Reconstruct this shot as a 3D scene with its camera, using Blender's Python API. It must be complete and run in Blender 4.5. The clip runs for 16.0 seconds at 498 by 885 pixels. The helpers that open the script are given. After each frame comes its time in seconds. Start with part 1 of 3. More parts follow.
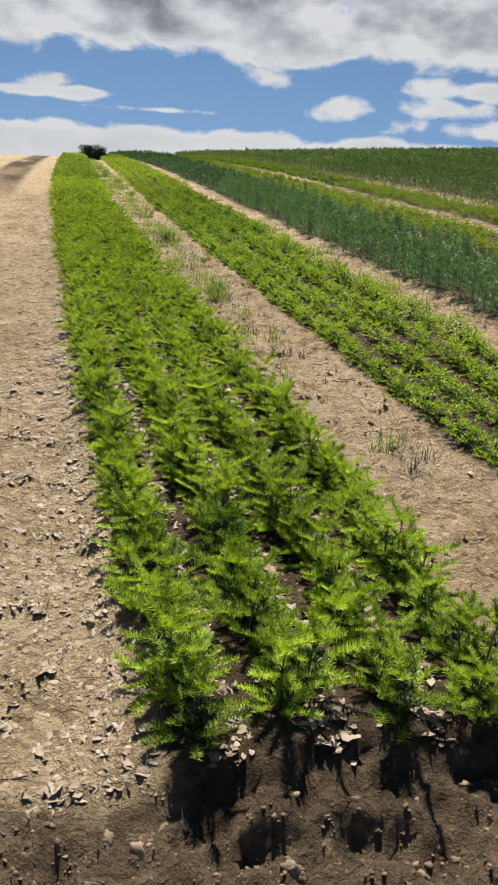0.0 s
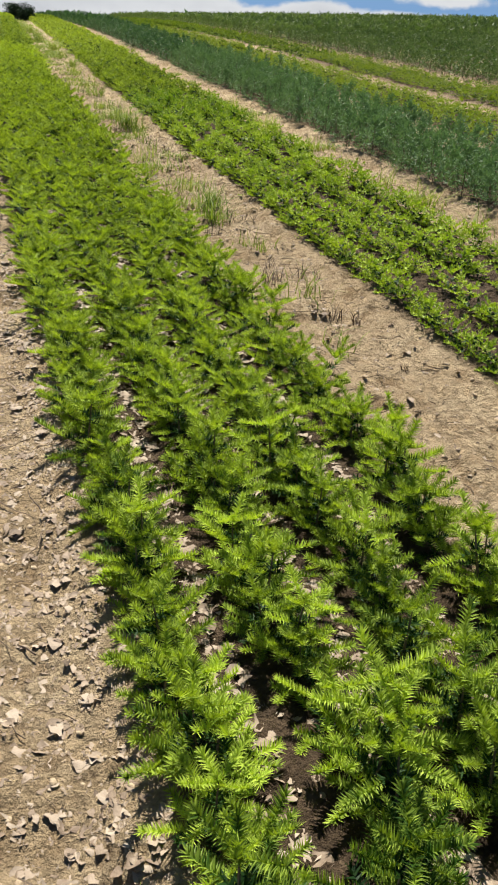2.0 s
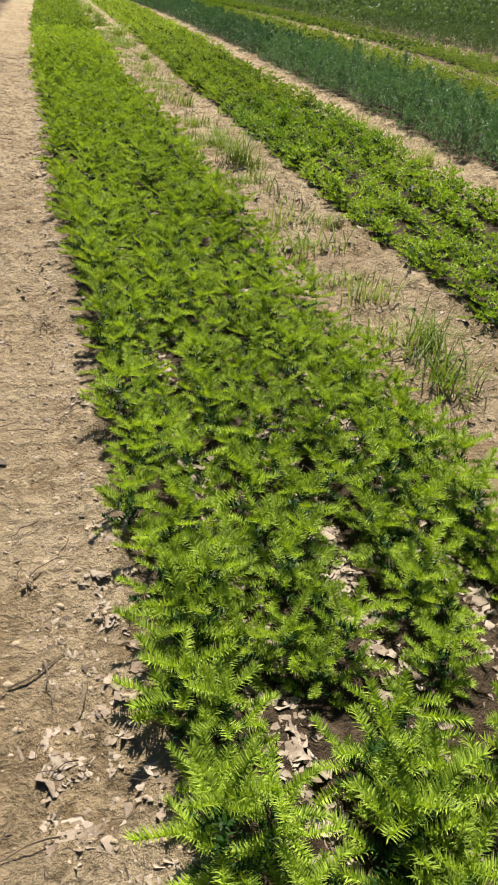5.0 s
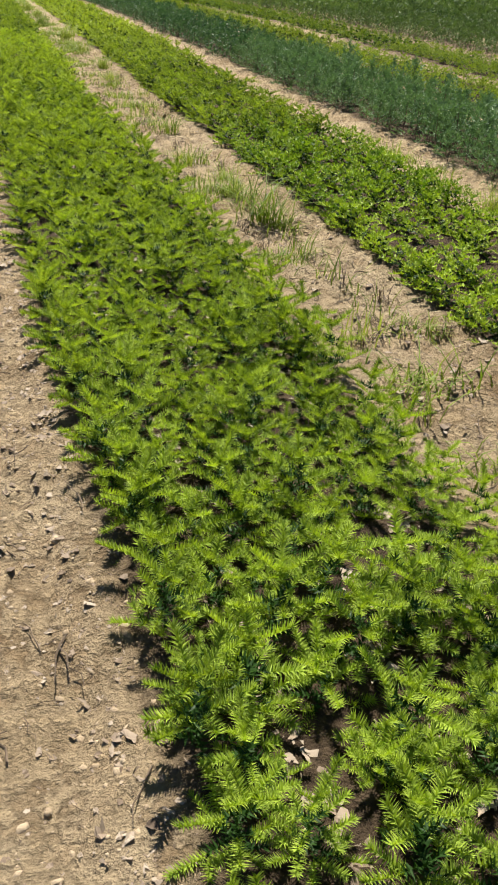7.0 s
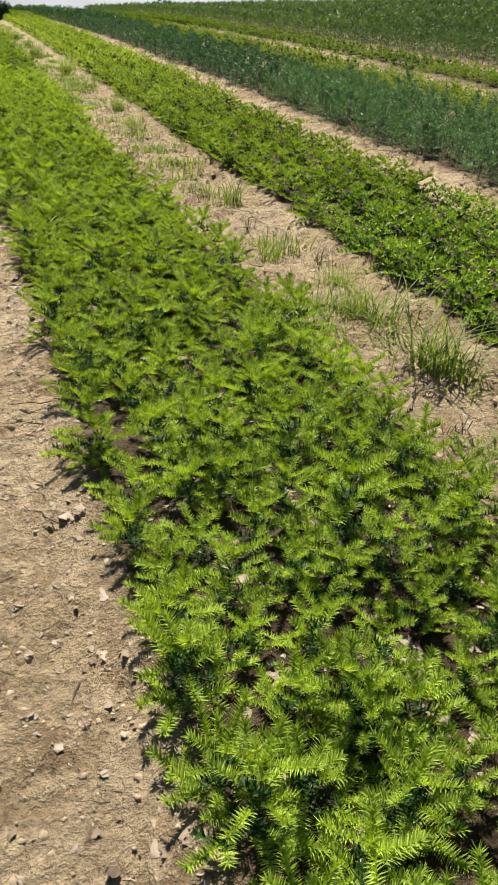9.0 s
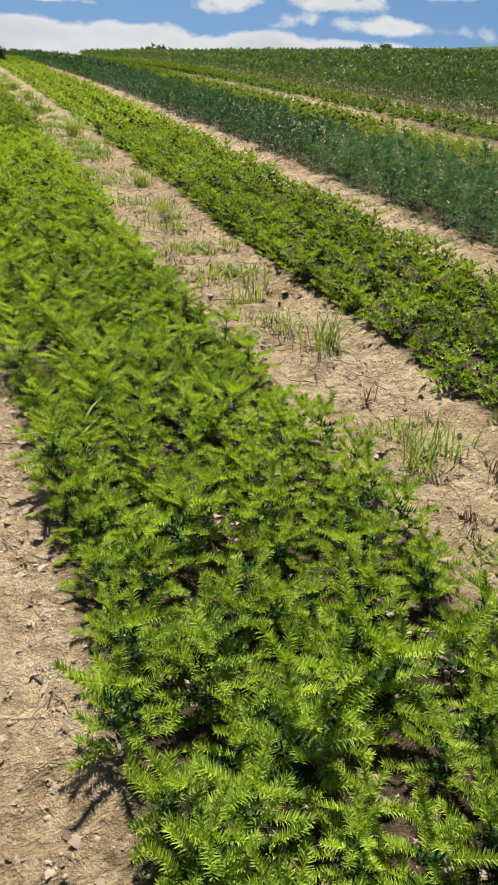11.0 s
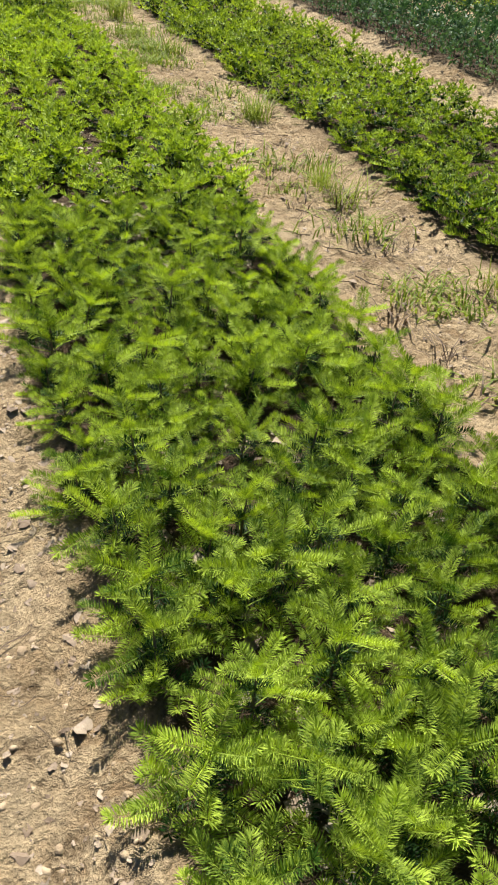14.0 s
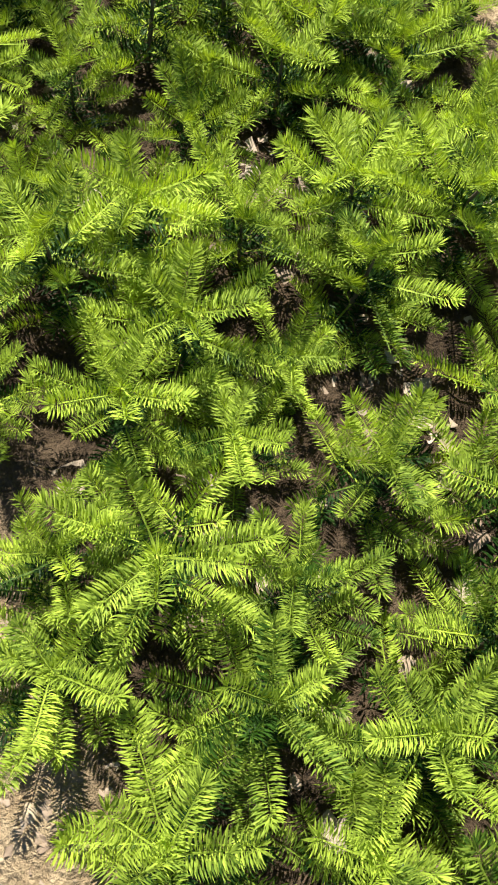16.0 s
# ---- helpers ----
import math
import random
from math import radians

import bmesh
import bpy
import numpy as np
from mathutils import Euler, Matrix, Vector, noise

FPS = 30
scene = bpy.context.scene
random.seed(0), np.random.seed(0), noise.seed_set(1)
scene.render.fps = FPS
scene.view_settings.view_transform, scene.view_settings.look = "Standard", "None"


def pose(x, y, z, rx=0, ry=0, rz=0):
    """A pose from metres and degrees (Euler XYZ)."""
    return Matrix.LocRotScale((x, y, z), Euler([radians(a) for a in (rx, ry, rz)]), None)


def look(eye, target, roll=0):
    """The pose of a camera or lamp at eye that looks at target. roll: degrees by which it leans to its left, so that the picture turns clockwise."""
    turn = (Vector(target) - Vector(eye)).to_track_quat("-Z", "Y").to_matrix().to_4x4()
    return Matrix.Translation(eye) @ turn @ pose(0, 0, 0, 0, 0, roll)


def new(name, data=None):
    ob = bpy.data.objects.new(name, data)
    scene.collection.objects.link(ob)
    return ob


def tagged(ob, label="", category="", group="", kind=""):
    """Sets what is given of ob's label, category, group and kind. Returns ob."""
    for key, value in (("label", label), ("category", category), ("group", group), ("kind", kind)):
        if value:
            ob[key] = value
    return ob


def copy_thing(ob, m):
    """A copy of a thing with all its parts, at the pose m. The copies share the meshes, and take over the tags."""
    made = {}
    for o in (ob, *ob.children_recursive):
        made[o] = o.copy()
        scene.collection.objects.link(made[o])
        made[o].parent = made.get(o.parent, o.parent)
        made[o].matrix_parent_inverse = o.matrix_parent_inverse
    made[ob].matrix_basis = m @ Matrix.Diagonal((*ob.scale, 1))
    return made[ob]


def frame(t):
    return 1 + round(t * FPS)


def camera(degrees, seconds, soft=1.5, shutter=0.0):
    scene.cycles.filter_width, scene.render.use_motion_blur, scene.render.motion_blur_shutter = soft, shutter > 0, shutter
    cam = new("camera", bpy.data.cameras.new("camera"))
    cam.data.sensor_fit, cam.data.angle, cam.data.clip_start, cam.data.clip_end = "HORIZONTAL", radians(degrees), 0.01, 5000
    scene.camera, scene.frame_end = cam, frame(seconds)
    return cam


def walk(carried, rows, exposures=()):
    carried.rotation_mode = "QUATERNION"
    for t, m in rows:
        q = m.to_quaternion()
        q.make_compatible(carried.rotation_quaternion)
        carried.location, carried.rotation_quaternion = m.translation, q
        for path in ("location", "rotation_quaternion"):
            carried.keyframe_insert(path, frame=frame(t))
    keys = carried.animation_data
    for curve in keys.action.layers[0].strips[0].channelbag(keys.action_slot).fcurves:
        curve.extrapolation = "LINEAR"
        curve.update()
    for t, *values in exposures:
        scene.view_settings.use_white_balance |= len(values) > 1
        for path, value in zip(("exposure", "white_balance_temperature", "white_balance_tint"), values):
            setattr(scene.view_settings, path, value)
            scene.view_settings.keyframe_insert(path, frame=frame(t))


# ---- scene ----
cam = camera(32.7, 16.0, soft=2.0)
METRES, EYE, TILT, LEAN, TURN = 16.63, 1.605, 0.423, 0.823, -14.48
ROWS = [
    (0.0, 0.0, 0.0, 0.0, 1.54, -20.77, -4.05),
    (0.5, -0.0074, 0.0248, -0.0002, -0.27, -21.42, -4.19),
    (1.0, -0.0113, 0.0601, -0.0069, -0.12, -25.18, -3.61),
    (1.5, -0.02, 0.0885, -0.0095, 0.66, -28.35, -4.69),
    (2.0, -0.0328, 0.1159, -0.0062, -2.31, -28.27, -5.21),
    (2.5, -0.038, 0.1492, -0.0119, -3.12, -28.68, -4.72),
    (3.0, -0.0456, 0.1757, -0.0106, -0.68, -29.62, -4.41),
    (3.5, -0.0558, 0.2068, -0.0103, -1.38, -30.38, -4.76),
    (4.0, -0.0616, 0.2452, -0.0127, -1.71, -30.69, -5.93),
    (4.5, -0.0718, 0.2734, -0.0107, 1.28, -29.78, -6.31),
    (7.0, -0.1174, 0.424, -0.0136, -3.29, -29.85, -5.63),
    (7.5, -0.1266, 0.4518, -0.0154, -3.22, -29.93, -5.27),
    (8.0, -0.1373, 0.4813, -0.0122, -6.5, -29.0, -4.42),
    (8.5, -0.1429, 0.5199, -0.0136, -6.75, -28.28, -5.15),
    (9.0, -0.1536, 0.5514, -0.0161, -4.8, -28.88, -3.94),
    (11.5, -0.1875, 0.7082, -0.014, -5.48, -26.08, -4.84),
    (12.0, -0.1987, 0.7416, -0.0169, -3.35, -27.17, -4.86),
    (12.5, -0.205, 0.7695, -0.0185, -3.87, -29.25, -4.28),
    (13.0, -0.2103, 0.8045, -0.0179, -3.25, -30.83, -5.22),
    (13.5, -0.221, 0.8399, -0.0199, -4.12, -31.22, -4.9),
    (14.0, -0.2259, 0.871, -0.0265, -5.08, -34.5, -5.09),
    (14.5, -0.2278, 0.8957, -0.0269, -4.27, -40.05, -6.01),
    (15.0, -0.2333, 0.9219, -0.0319, -6.84, -47.29, -6.9),
    (15.5, -0.2334, 0.9424, -0.0369, -10.96, -54.88, -7.19),
    (16.0, -0.2315, 0.9586, -0.0427, -10.02, -67.14, -7.6),
]
walk(cam, [(t, pose(0, 0, EYE, TILT, LEAN, TURN) @ pose(METRES * x, METRES * y, METRES * z, 90 + pitch, roll, yaw)) for t, x, y, z, yaw, pitch, roll in ROWS],
     exposures=[(0.0, 0.82), (1.5, 0.88), (4.0, 0.92), (13.0, 0.93), (14.5, 1.09), (15.3, 1.18), (16.0, 1.29)])

# ---- world, sun, exposure ----
SUN_AZIMUTH, SUN_ELEVATION = 8.0, 57.0      # degrees to the right of +y, and above the horizon
LIGHT = 1.0


def sky_world():
    w = bpy.data.worlds.new("sky")
    scene.world = w
    w.use_nodes = True
    nt = w.node_tree
    nt.nodes.clear()
    n, link = nt.nodes.new, nt.links.new

    def math_node(op, a, b=None, clamp=False):
        m = n("ShaderNodeMath")
        m.operation, m.use_clamp = op, clamp
        for i, v in enumerate((a, b)):
            if v is None:
                continue
            if isinstance(v, (int, float)):
                m.inputs[i].default_value = v
            else:
                link(v, m.inputs[i])
        return m.outputs[0]

    co = n("ShaderNodeTexCoord")
    sep = n("ShaderNodeSeparateXYZ")
    link(co.outputs["Generated"], sep.inputs[0])
    z = math_node("ADD", math_node("MAXIMUM", sep.outputs[2], 0.0), 0.24)
    up = n("ShaderNodeCombineXYZ")
    link(sep.outputs[0], up.inputs[0]), link(sep.outputs[1], up.inputs[1]), link(z, up.inputs[2])
    sky = n("ShaderNodeTexSky")
    sky.sky_type, sky.sun_disc = "NISHITA", False
    sky.sun_elevation, sky.sun_rotation = radians(SUN_ELEVATION), radians(SUN_AZIMUTH)
    sky.altitude, sky.air_density, sky.dust_density, sky.ozone_density = 400, 1.0, 0.2, 1.2
    link(up.outputs[0], sky.inputs[0])
    # cumulus: lumpy noise round a high deck, a bank at the horizon and a few single clouds, by azimuth and elevation in degrees
    az = math_node("MULTIPLY", math_node("ARCTAN2", sep.outputs[0], sep.outputs[1]), 57.296)
    elev = math_node("MULTIPLY", math_node("ARCSINE", sep.outputs[2]), 57.296)
    stretch = n("ShaderNodeVectorMath")
    stretch.operation = "MULTIPLY"
    stretch.inputs[1].default_value = (17.0, 17.0, 30.0)
    link(co.outputs["Generated"], stretch.inputs[0])
    big = n("ShaderNodeTexNoise")
    big.inputs["Scale"].default_value, big.inputs["Detail"].default_value, big.inputs["Roughness"].default_value = 1.0, 9, 0.52
    big.inputs["Distortion"].default_value = 0.2
    link(stretch.outputs[0], big.inputs["Vector"])
    edge = n("ShaderNodeValToRGB")
    edge.color_ramp.interpolation = "EASE"
    stops = [(-30, 4.6), (-3, 3.8), (3, 3.9), (9, 4.1), (12.5, 2.9), (14.8, 2.6), (17.5, 3.5), (20, 4.3), (29, 4.0), (60, 5.0)]
    el = edge.color_ramp.elements
    while len(el) < len(stops):
        el.new(0.5)
    for e, (p, v) in zip(el, stops):
        e.position, e.color = (p + 60) / 120, (v / 10, v / 10, v / 10, 1)
    link(math_node("MULTIPLY_ADD", az, 1 / 120), edge.inputs[0])
    edge.inputs[0].links[0].from_node.inputs[2].default_value = 0.5
    above = math_node("SUBTRACT", elev, math_node("MULTIPLY", edge.outputs[0], 10.0))
    deck = math_node("MINIMUM", math_node("MULTIPLY", above, 0.30), 0.34)
    # the deck breaks up overhead
    deck = math_node("SUBTRACT", deck, math_node("MULTIPLY", math_node("MAXIMUM", math_node("SUBTRACT", elev, 12.0), 0.0, True), 0.70))
    bank = math_node("MINIMUM", math_node("MULTIPLY", math_node("SUBTRACT", -0.15, elev), 0.55), 0.4)
    field_of = math_node("MAXIMUM", deck, bank)
    for a, e, wide, tall in ((0.2, 2.05, 1.3, 0.62), (1.6, 1.45, 4.2, 0.34), (18.3, 1.5, 2.0, 0.75), (27.6, 2.75, 4.6, 0.55), (25.6, 1.75, 2.4, 0.65), (28.5, 0.55, 6.0, 0.55), (7.5, 0.75, 3.0, 0.22)):
        dx = math_node("MULTIPLY", math_node("SUBTRACT", az, a), 1 / wide)
        dy = math_node("MULTIPLY", math_node("SUBTRACT", elev, e), 1 / tall)
        d = math_node("SQRT", math_node("ADD", math_node("MULTIPLY", dx, dx), math_node("MULTIPLY", dy, dy)))
        field_of = math_node("MAXIMUM", field_of, math_node("MULTIPLY", math_node("SUBTRACT", 1.0, d), 0.30))
    dens = math_node("ADD", math_node("MULTIPLY_ADD", big.outputs[0], 1.1), math_node("MAXIMUM", field_of, -0.35))
    dens.node.inputs[0].links[0].from_node.inputs[2].default_value = -0.05
    mask = n("ShaderNodeMapRange")
    mask.interpolation_type = "SMOOTHSTEP"
    mask.inputs["From Min"].default_value, mask.inputs["From Max"].default_value = 0.47, 0.66
    link(dens, mask.inputs["Value"])
    fine = n("ShaderNodeTexNoise")
    fine.inputs["Scale"].default_value, fine.inputs["Detail"].default_value = 0.55, 6
    shift = n("ShaderNodeVectorMath")
    shift.operation = "ADD"
    shift.inputs[1].default_value = (3.1, 1.7, 0.4)
    link(stretch.outputs[0], shift.inputs[0]), link(shift.outputs[0], fine.inputs["Vector"])
    # thick cloud seen from below is grey, its rims are white
    core = n("ShaderNodeMapRange")
    core.inputs["From Min"].default_value, core.inputs["From Max"].default_value = 0.66, 1.22
    link(math_node("ADD", dens, math_node("MULTIPLY", math_node("SUBTRACT", fine.outputs[0], 0.5), 1.7)), core.inputs["Value"])
    high = n("ShaderNodeMapRange")
    high.inputs["From Min"].default_value, high.inputs["From Max"].default_value = 0.03, 0.11
    link(sep.outputs[2], high.inputs["Value"])
    tone = n("ShaderNodeValToRGB")
    te = tone.color_ramp.elements
    te[0].position, te[0].color = 0.0, (0.95, 0.97, 1.0, 1)
    te[1].position, te[1].color = 1.0, (0.14, 0.165, 0.20, 1)
    te.new(0.35).color = (0.66, 0.69, 0.74, 1)
    link(math_node("MULTIPLY", core.outputs[0], math_node("MULTIPLY_ADD", high.outputs[0], 0.8)), tone.inputs[0])
    tone.inputs[0].links[0].from_node.inputs[1].links[0].from_node.inputs[2].default_value = 0.2
    bg_sky, bg_cloud, mix, out = n("ShaderNodeBackground"), n("ShaderNodeBackground"), n("ShaderNodeMixShader"), n("ShaderNodeOutputWorld")
    bg_sky.inputs[1].default_value, bg_cloud.inputs[1].default_value = 0.041 * LIGHT, 0.41 * LIGHT
    rich = n("ShaderNodeHueSaturation")
    rich.inputs["Saturation"].default_value, rich.inputs["Value"].default_value = 1.16, 1.12
    link(sky.outputs[0], rich.inputs["Color"])
    link(rich.outputs[0], bg_sky.inputs[0]), link(tone.outputs[0], bg_cloud.inputs[0])
    link(mask.outputs[0], mix.inputs[0]), link(bg_sky.outputs[0], mix.inputs[1]), link(bg_cloud.outputs[0], mix.inputs[2])
    link(mix.outputs[0], out.inputs[0])


sky_world()
sun = new("sun", bpy.data.lights.new("sun", "SUN"))
sun.data.energy, sun.data.angle, sun.data.color = 5.0 * LIGHT, radians(0.53), (1.0, 0.955, 0.88)
_a, _e = radians(SUN_AZIMUTH), radians(SUN_ELEVATION)
sun.matrix_world = look((math.sin(_a) * math.cos(_e) * 50, math.cos(_a) * math.cos(_e) * 50, math.sin(_e) * 50), (0, 0, 0))


# ---- materials ----
def material(name, rough=0.8):
    m = bpy.data.materials.new(name)
    m.use_nodes = True
    nt = m.node_tree
    b = nt.nodes["Principled BSDF"]
    b.inputs["Roughness"].default_value = rough
    return m, nt, b


def node(nt, kind, **kw):
    nd = nt.nodes.new(kind)
    for k, v in kw.items():
        nd.inputs[k].default_value = v
    return nd


def noise_at(nt, scale, detail=5, rough=0.6, vec=None):
    t = node(nt, "ShaderNodeTexNoise", Scale=scale, Detail=detail, Roughness=rough)
    nt.links.new(vec if vec is not None else place_of(nt), t.inputs["Vector"])
    return t.outputs[0]


def place_of(nt):
    for nd in nt.nodes:
        if nd.bl_idname == "ShaderNodeNewGeometry":
            return nd.outputs["Position"]
    return nt.nodes.new("ShaderNodeNewGeometry").outputs["Position"]


def ramp(nt, fac, stops):
    r = nt.nodes.new("ShaderNodeValToRGB")
    el = r.color_ramp.elements
    while len(el) < len(stops):
        el.new(0.5)
    for e, (p, c) in zip(el, stops):
        e.position, e.color = p, (*c, 1)
    nt.links.new(fac, r.inputs[0])
    return r.outputs[0]


def blend(nt, fac, a, b, kind="MIX"):
    x = nt.nodes.new("ShaderNodeMix")
    x.data_type, x.blend_type = "RGBA", kind
    for i, v in ((0, fac), (6, a), (7, b)):
        if isinstance(v, (int, float)):
            x.inputs[i].default_value = v
        elif isinstance(v, tuple):
            x.inputs[i].default_value = (*v, 1)
        else:
            nt.links.new(v, x.inputs[i])
    return x.outputs[2]


def attribute(nt, name):
    a = nt.nodes.new("ShaderNodeAttribute")
    a.attribute_name = name
    return a.outputs["Fac"]


def bump(nt, b, height, distance, strength=1.0):
    k = node(nt, "ShaderNodeBump", Distance=distance, Strength=strength)
    nt.links.new(height, k.inputs["Height"])
    nt.links.new(k.outputs[0], b.inputs["Normal"])


def soil_material():
    m, nt, b = material("dry_soil", 0.95)
    b.inputs["Specular IOR Level"].default_value = 0.15
    broad, mid, grain = noise_at(nt, 1.3, 4), noise_at(nt, 14, 6, 0.65), noise_at(nt, 120, 5, 0.7)
    dry = ramp(nt, broad, [(0.3, (0.370, 0.272, 0.156)), (0.52, (0.460, 0.352, 0.216)), (0.72, (0.520, 0.412, 0.264))])
    crumbs = ramp(nt, mid, [(0.31, (0.42, 0.39, 0.36)), (0.42, (0.94, 0.93, 0.92)), (0.7, (1.14, 1.12, 1.09))])
    dry = blend(nt, 1.0, dry, crumbs, "MULTIPLY")
    dry = blend(nt, 0.6, dry, ramp(nt, grain, [(0.3, (0.66, 0.64, 0.61)), (0.6, (1.08, 1.08, 1.08))]), "MULTIPLY")
    crust = nt.nodes.new("ShaderNodeMapRange")
    crust.interpolation_type = "SMOOTHSTEP"
    crust.inputs["From Min"].default_value, crust.inputs["From Max"].default_value = 0.44, 0.54
    nt.links.new(noise_at(nt, 17, 7, 0.68), crust.inputs["Value"])
    loose = blend(nt, 1.0, dry, ramp(nt, noise_at(nt, 4.0, 5, 0.65), [(0.36, (0.62, 0.57, 0.52)), (0.56, (0.98, 0.97, 0.96))]), "MULTIPLY")
    dry = blend(nt, crust.outputs[0], loose, dry)
    # dark soil colour: damp dug earth, and painted shade under the seedlings
    moist_shade = ramp(nt, mid, [(0.3, (0.035, 0.023, 0.014)), (0.55, (0.090, 0.060, 0.036)), (0.75, (0.180, 0.126, 0.080))])
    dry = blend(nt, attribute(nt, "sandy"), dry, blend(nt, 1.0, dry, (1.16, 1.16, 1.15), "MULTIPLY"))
    col = blend(nt, attribute(nt, "moist_shade"), dry, moist_shade)
    turf = ramp(nt, noise_at(nt, 0.12, 8, 0.7), [(0.35, (0.030, 0.055, 0.012)), (0.55, (0.050, 0.085, 0.018)), (0.7, (0.100, 0.105, 0.040))])
    col = blend(nt, attribute(nt, "turf"), col, turf)
    nt.links.new(col, b.inputs["Base Color"])
    h = nt.nodes.new("ShaderNodeMath")
    h.operation = "MULTIPLY_ADD"
    nt.links.new(mid, h.inputs[0])
    h.inputs[1].default_value = 2.2
    lumps = nt.nodes.new("ShaderNodeMath")
    lumps.operation = "MULTIPLY_ADD"
    nt.links.new(noise_at(nt, 38, 4, 0.6), lumps.inputs[0])
    lumps.inputs[1].default_value = 1.3
    nt.links.new(h.outputs[0], lumps.inputs[2])
    nt.links.new(grain, h.inputs[2])
    flakes = nt.nodes.new("ShaderNodeMath")
    flakes.operation = "MULTIPLY_ADD"
    nt.links.new(crust.outputs[0], flakes.inputs[0])
    flakes.inputs[1].default_value = 0.6
    nt.links.new(lumps.outputs[0], flakes.inputs[2])
    bump(nt, b, flakes.outputs[0], 0.020, 1.0)
    return m


def foliage_material(name, dark, light, glow, share=0.35, rough=0.5, island=True):
    """Leaf surface: colour varies from plant to plant and from needle to needle, with light passing through."""
    m, nt, b = material(name, rough)
    b.inputs["Specular IOR Level"].default_value = 0.12
    geo = nt.nodes.new("ShaderNodeNewGeometry")
    info = nt.nodes.new("ShaderNodeObjectInfo")
    mix = nt.nodes.new("ShaderNodeMath")
    mix.operation = "MULTIPLY_ADD"
    nt.links.new(geo.outputs["Random Per Island"], mix.inputs[0])
    mix.inputs[1].default_value = 0.16
    half = nt.nodes.new("ShaderNodeMath")
    half.operation = "MULTIPLY"
    half.inputs[1].default_value = 0.2
    nt.links.new(info.outputs["Random"], half.inputs[0])
    wide = nt.nodes.new("ShaderNodeMath")
    wide.operation = "MULTIPLY_ADD"
    nt.links.new(noise_at(nt, 2.2, 3), wide.inputs[0])
    wide.inputs[1].default_value = 0.35
    nt.links.new(half.outputs[0], wide.inputs[2])
    shoots = nt.nodes.new("ShaderNodeMath")
    shoots.operation = "MULTIPLY_ADD"
    nt.links.new(noise_at(nt, 17, 2), shoots.inputs[0])
    shoots.inputs[1].default_value = 0.6
    nt.links.new(wide.outputs[0], shoots.inputs[2])
    nt.links.new(shoots.outputs[0], mix.inputs[2])
    col = ramp(nt, mix.outputs[0], [(0.46, dark), (0.79, light)])
    nt.links.new(col, b.inputs["Base Color"])
    tr = nt.nodes.new("ShaderNodeBsdfTranslucent")
    nt.links.new(blend(nt, 1.0, col, glow, "MULTIPLY"), tr.inputs[0])
    ms = nt.nodes.new("ShaderNodeMixShader")
    ms.inputs[0].default_value = share
    out = nt.nodes["Material Output"]
    nt.links.new(b.outputs[0], ms.inputs[1]), nt.links.new(tr.outputs[0], ms.inputs[2])
    nt.links.new(ms.outputs[0], out.inputs[0])
    return m


def plain(name, stops, scale, rough=0.85, bump_by=0.002):
    m, nt, b = material(name, rough)
    geo = nt.nodes.new("ShaderNodeNewGeometry")
    t = noise_at(nt, scale, 5, 0.65)
    mix = nt.nodes.new("ShaderNodeMath")
    mix.operation = "MULTIPLY_ADD"
    nt.links.new(geo.outputs["Random Per Island"], mix.inputs[0])
    mix.inputs[1].default_value = 0.5
    k = nt.nodes.new("ShaderNodeMath")
    k.operation = "MULTIPLY"
    k.inputs[1].default_value = 0.5
    nt.links.new(t, k.inputs[0]), nt.links.new(k.outputs[0], mix.inputs[2])
    nt.links.new(ramp(nt, mix.outputs[0], stops), b.inputs["Base Color"])
    bump(nt, b, t, bump_by)
    return m


SOIL = soil_material()
NEW = foliage_material("new_needles", (0.036, 0.088, 0.011), (0.440, 0.565, 0.074), (1.32, 1.28, 0.33), 0.27, 0.5)
# older, deeper green needles, with the shade inside the plants painted in
OLD_SHADED = foliage_material("old_shaded_needles", (0.007, 0.025, 0.005), (0.026, 0.064, 0.009), (1.2, 1.3, 0.3), 0.12)
OLIVE = foliage_material("olive_needles", (0.061, 0.146, 0.015), (0.287, 0.381, 0.051), (1.25, 1.2, 0.3), 0.25)
DARK = foliage_material("dark_needles", (0.030, 0.078, 0.032), (0.158, 0.245, 0.114), (1.1, 1.3, 0.6), 0.22)
MIXED = foliage_material("mixed_needles", (0.043, 0.084, 0.025), (0.172, 0.226, 0.078), (1.1, 1.3, 0.6), 0.22)
YOUNG = foliage_material("young_needles", (0.086, 0.180, 0.016), (0.410, 0.515, 0.064), (1.15, 1.22, 0.3), 0.24, 0.5)
GRASS = foliage_material("grass_blades", (0.090, 0.155, 0.020), (0.310, 0.370, 0.075), (1.2, 1.2, 0.6), 0.4)
SHRUB = foliage_material("shrub_leaves", (0.005, 0.013, 0.007), (0.018, 0.037, 0.015), (1.0, 1.2, 0.7), 0.2)
STEM = plain("stem_bark", [(0.2, (0.082, 0.057, 0.037)), (0.8, (0.164, 0.123, 0.074))], 60)
LEAF = plain("dried_leaf", [(0.2, (0.150, 0.100, 0.060)), (0.5, (0.28, 0.21, 0.142)), (0.85, (0.42, 0.34, 0.25))], 40, 0.75, 0.004)
CLOD = plain("soil_clod", [(0.2, (0.295, 0.217, 0.131)), (0.8, (0.476, 0.365, 0.234))], 50, 0.95, 0.006)
MOIST_CLOD = plain("moist_clod", [(0.25, (0.100, 0.066, 0.040)), (0.8, (0.290, 0.205, 0.130))], 40, 0.95, 0.006)
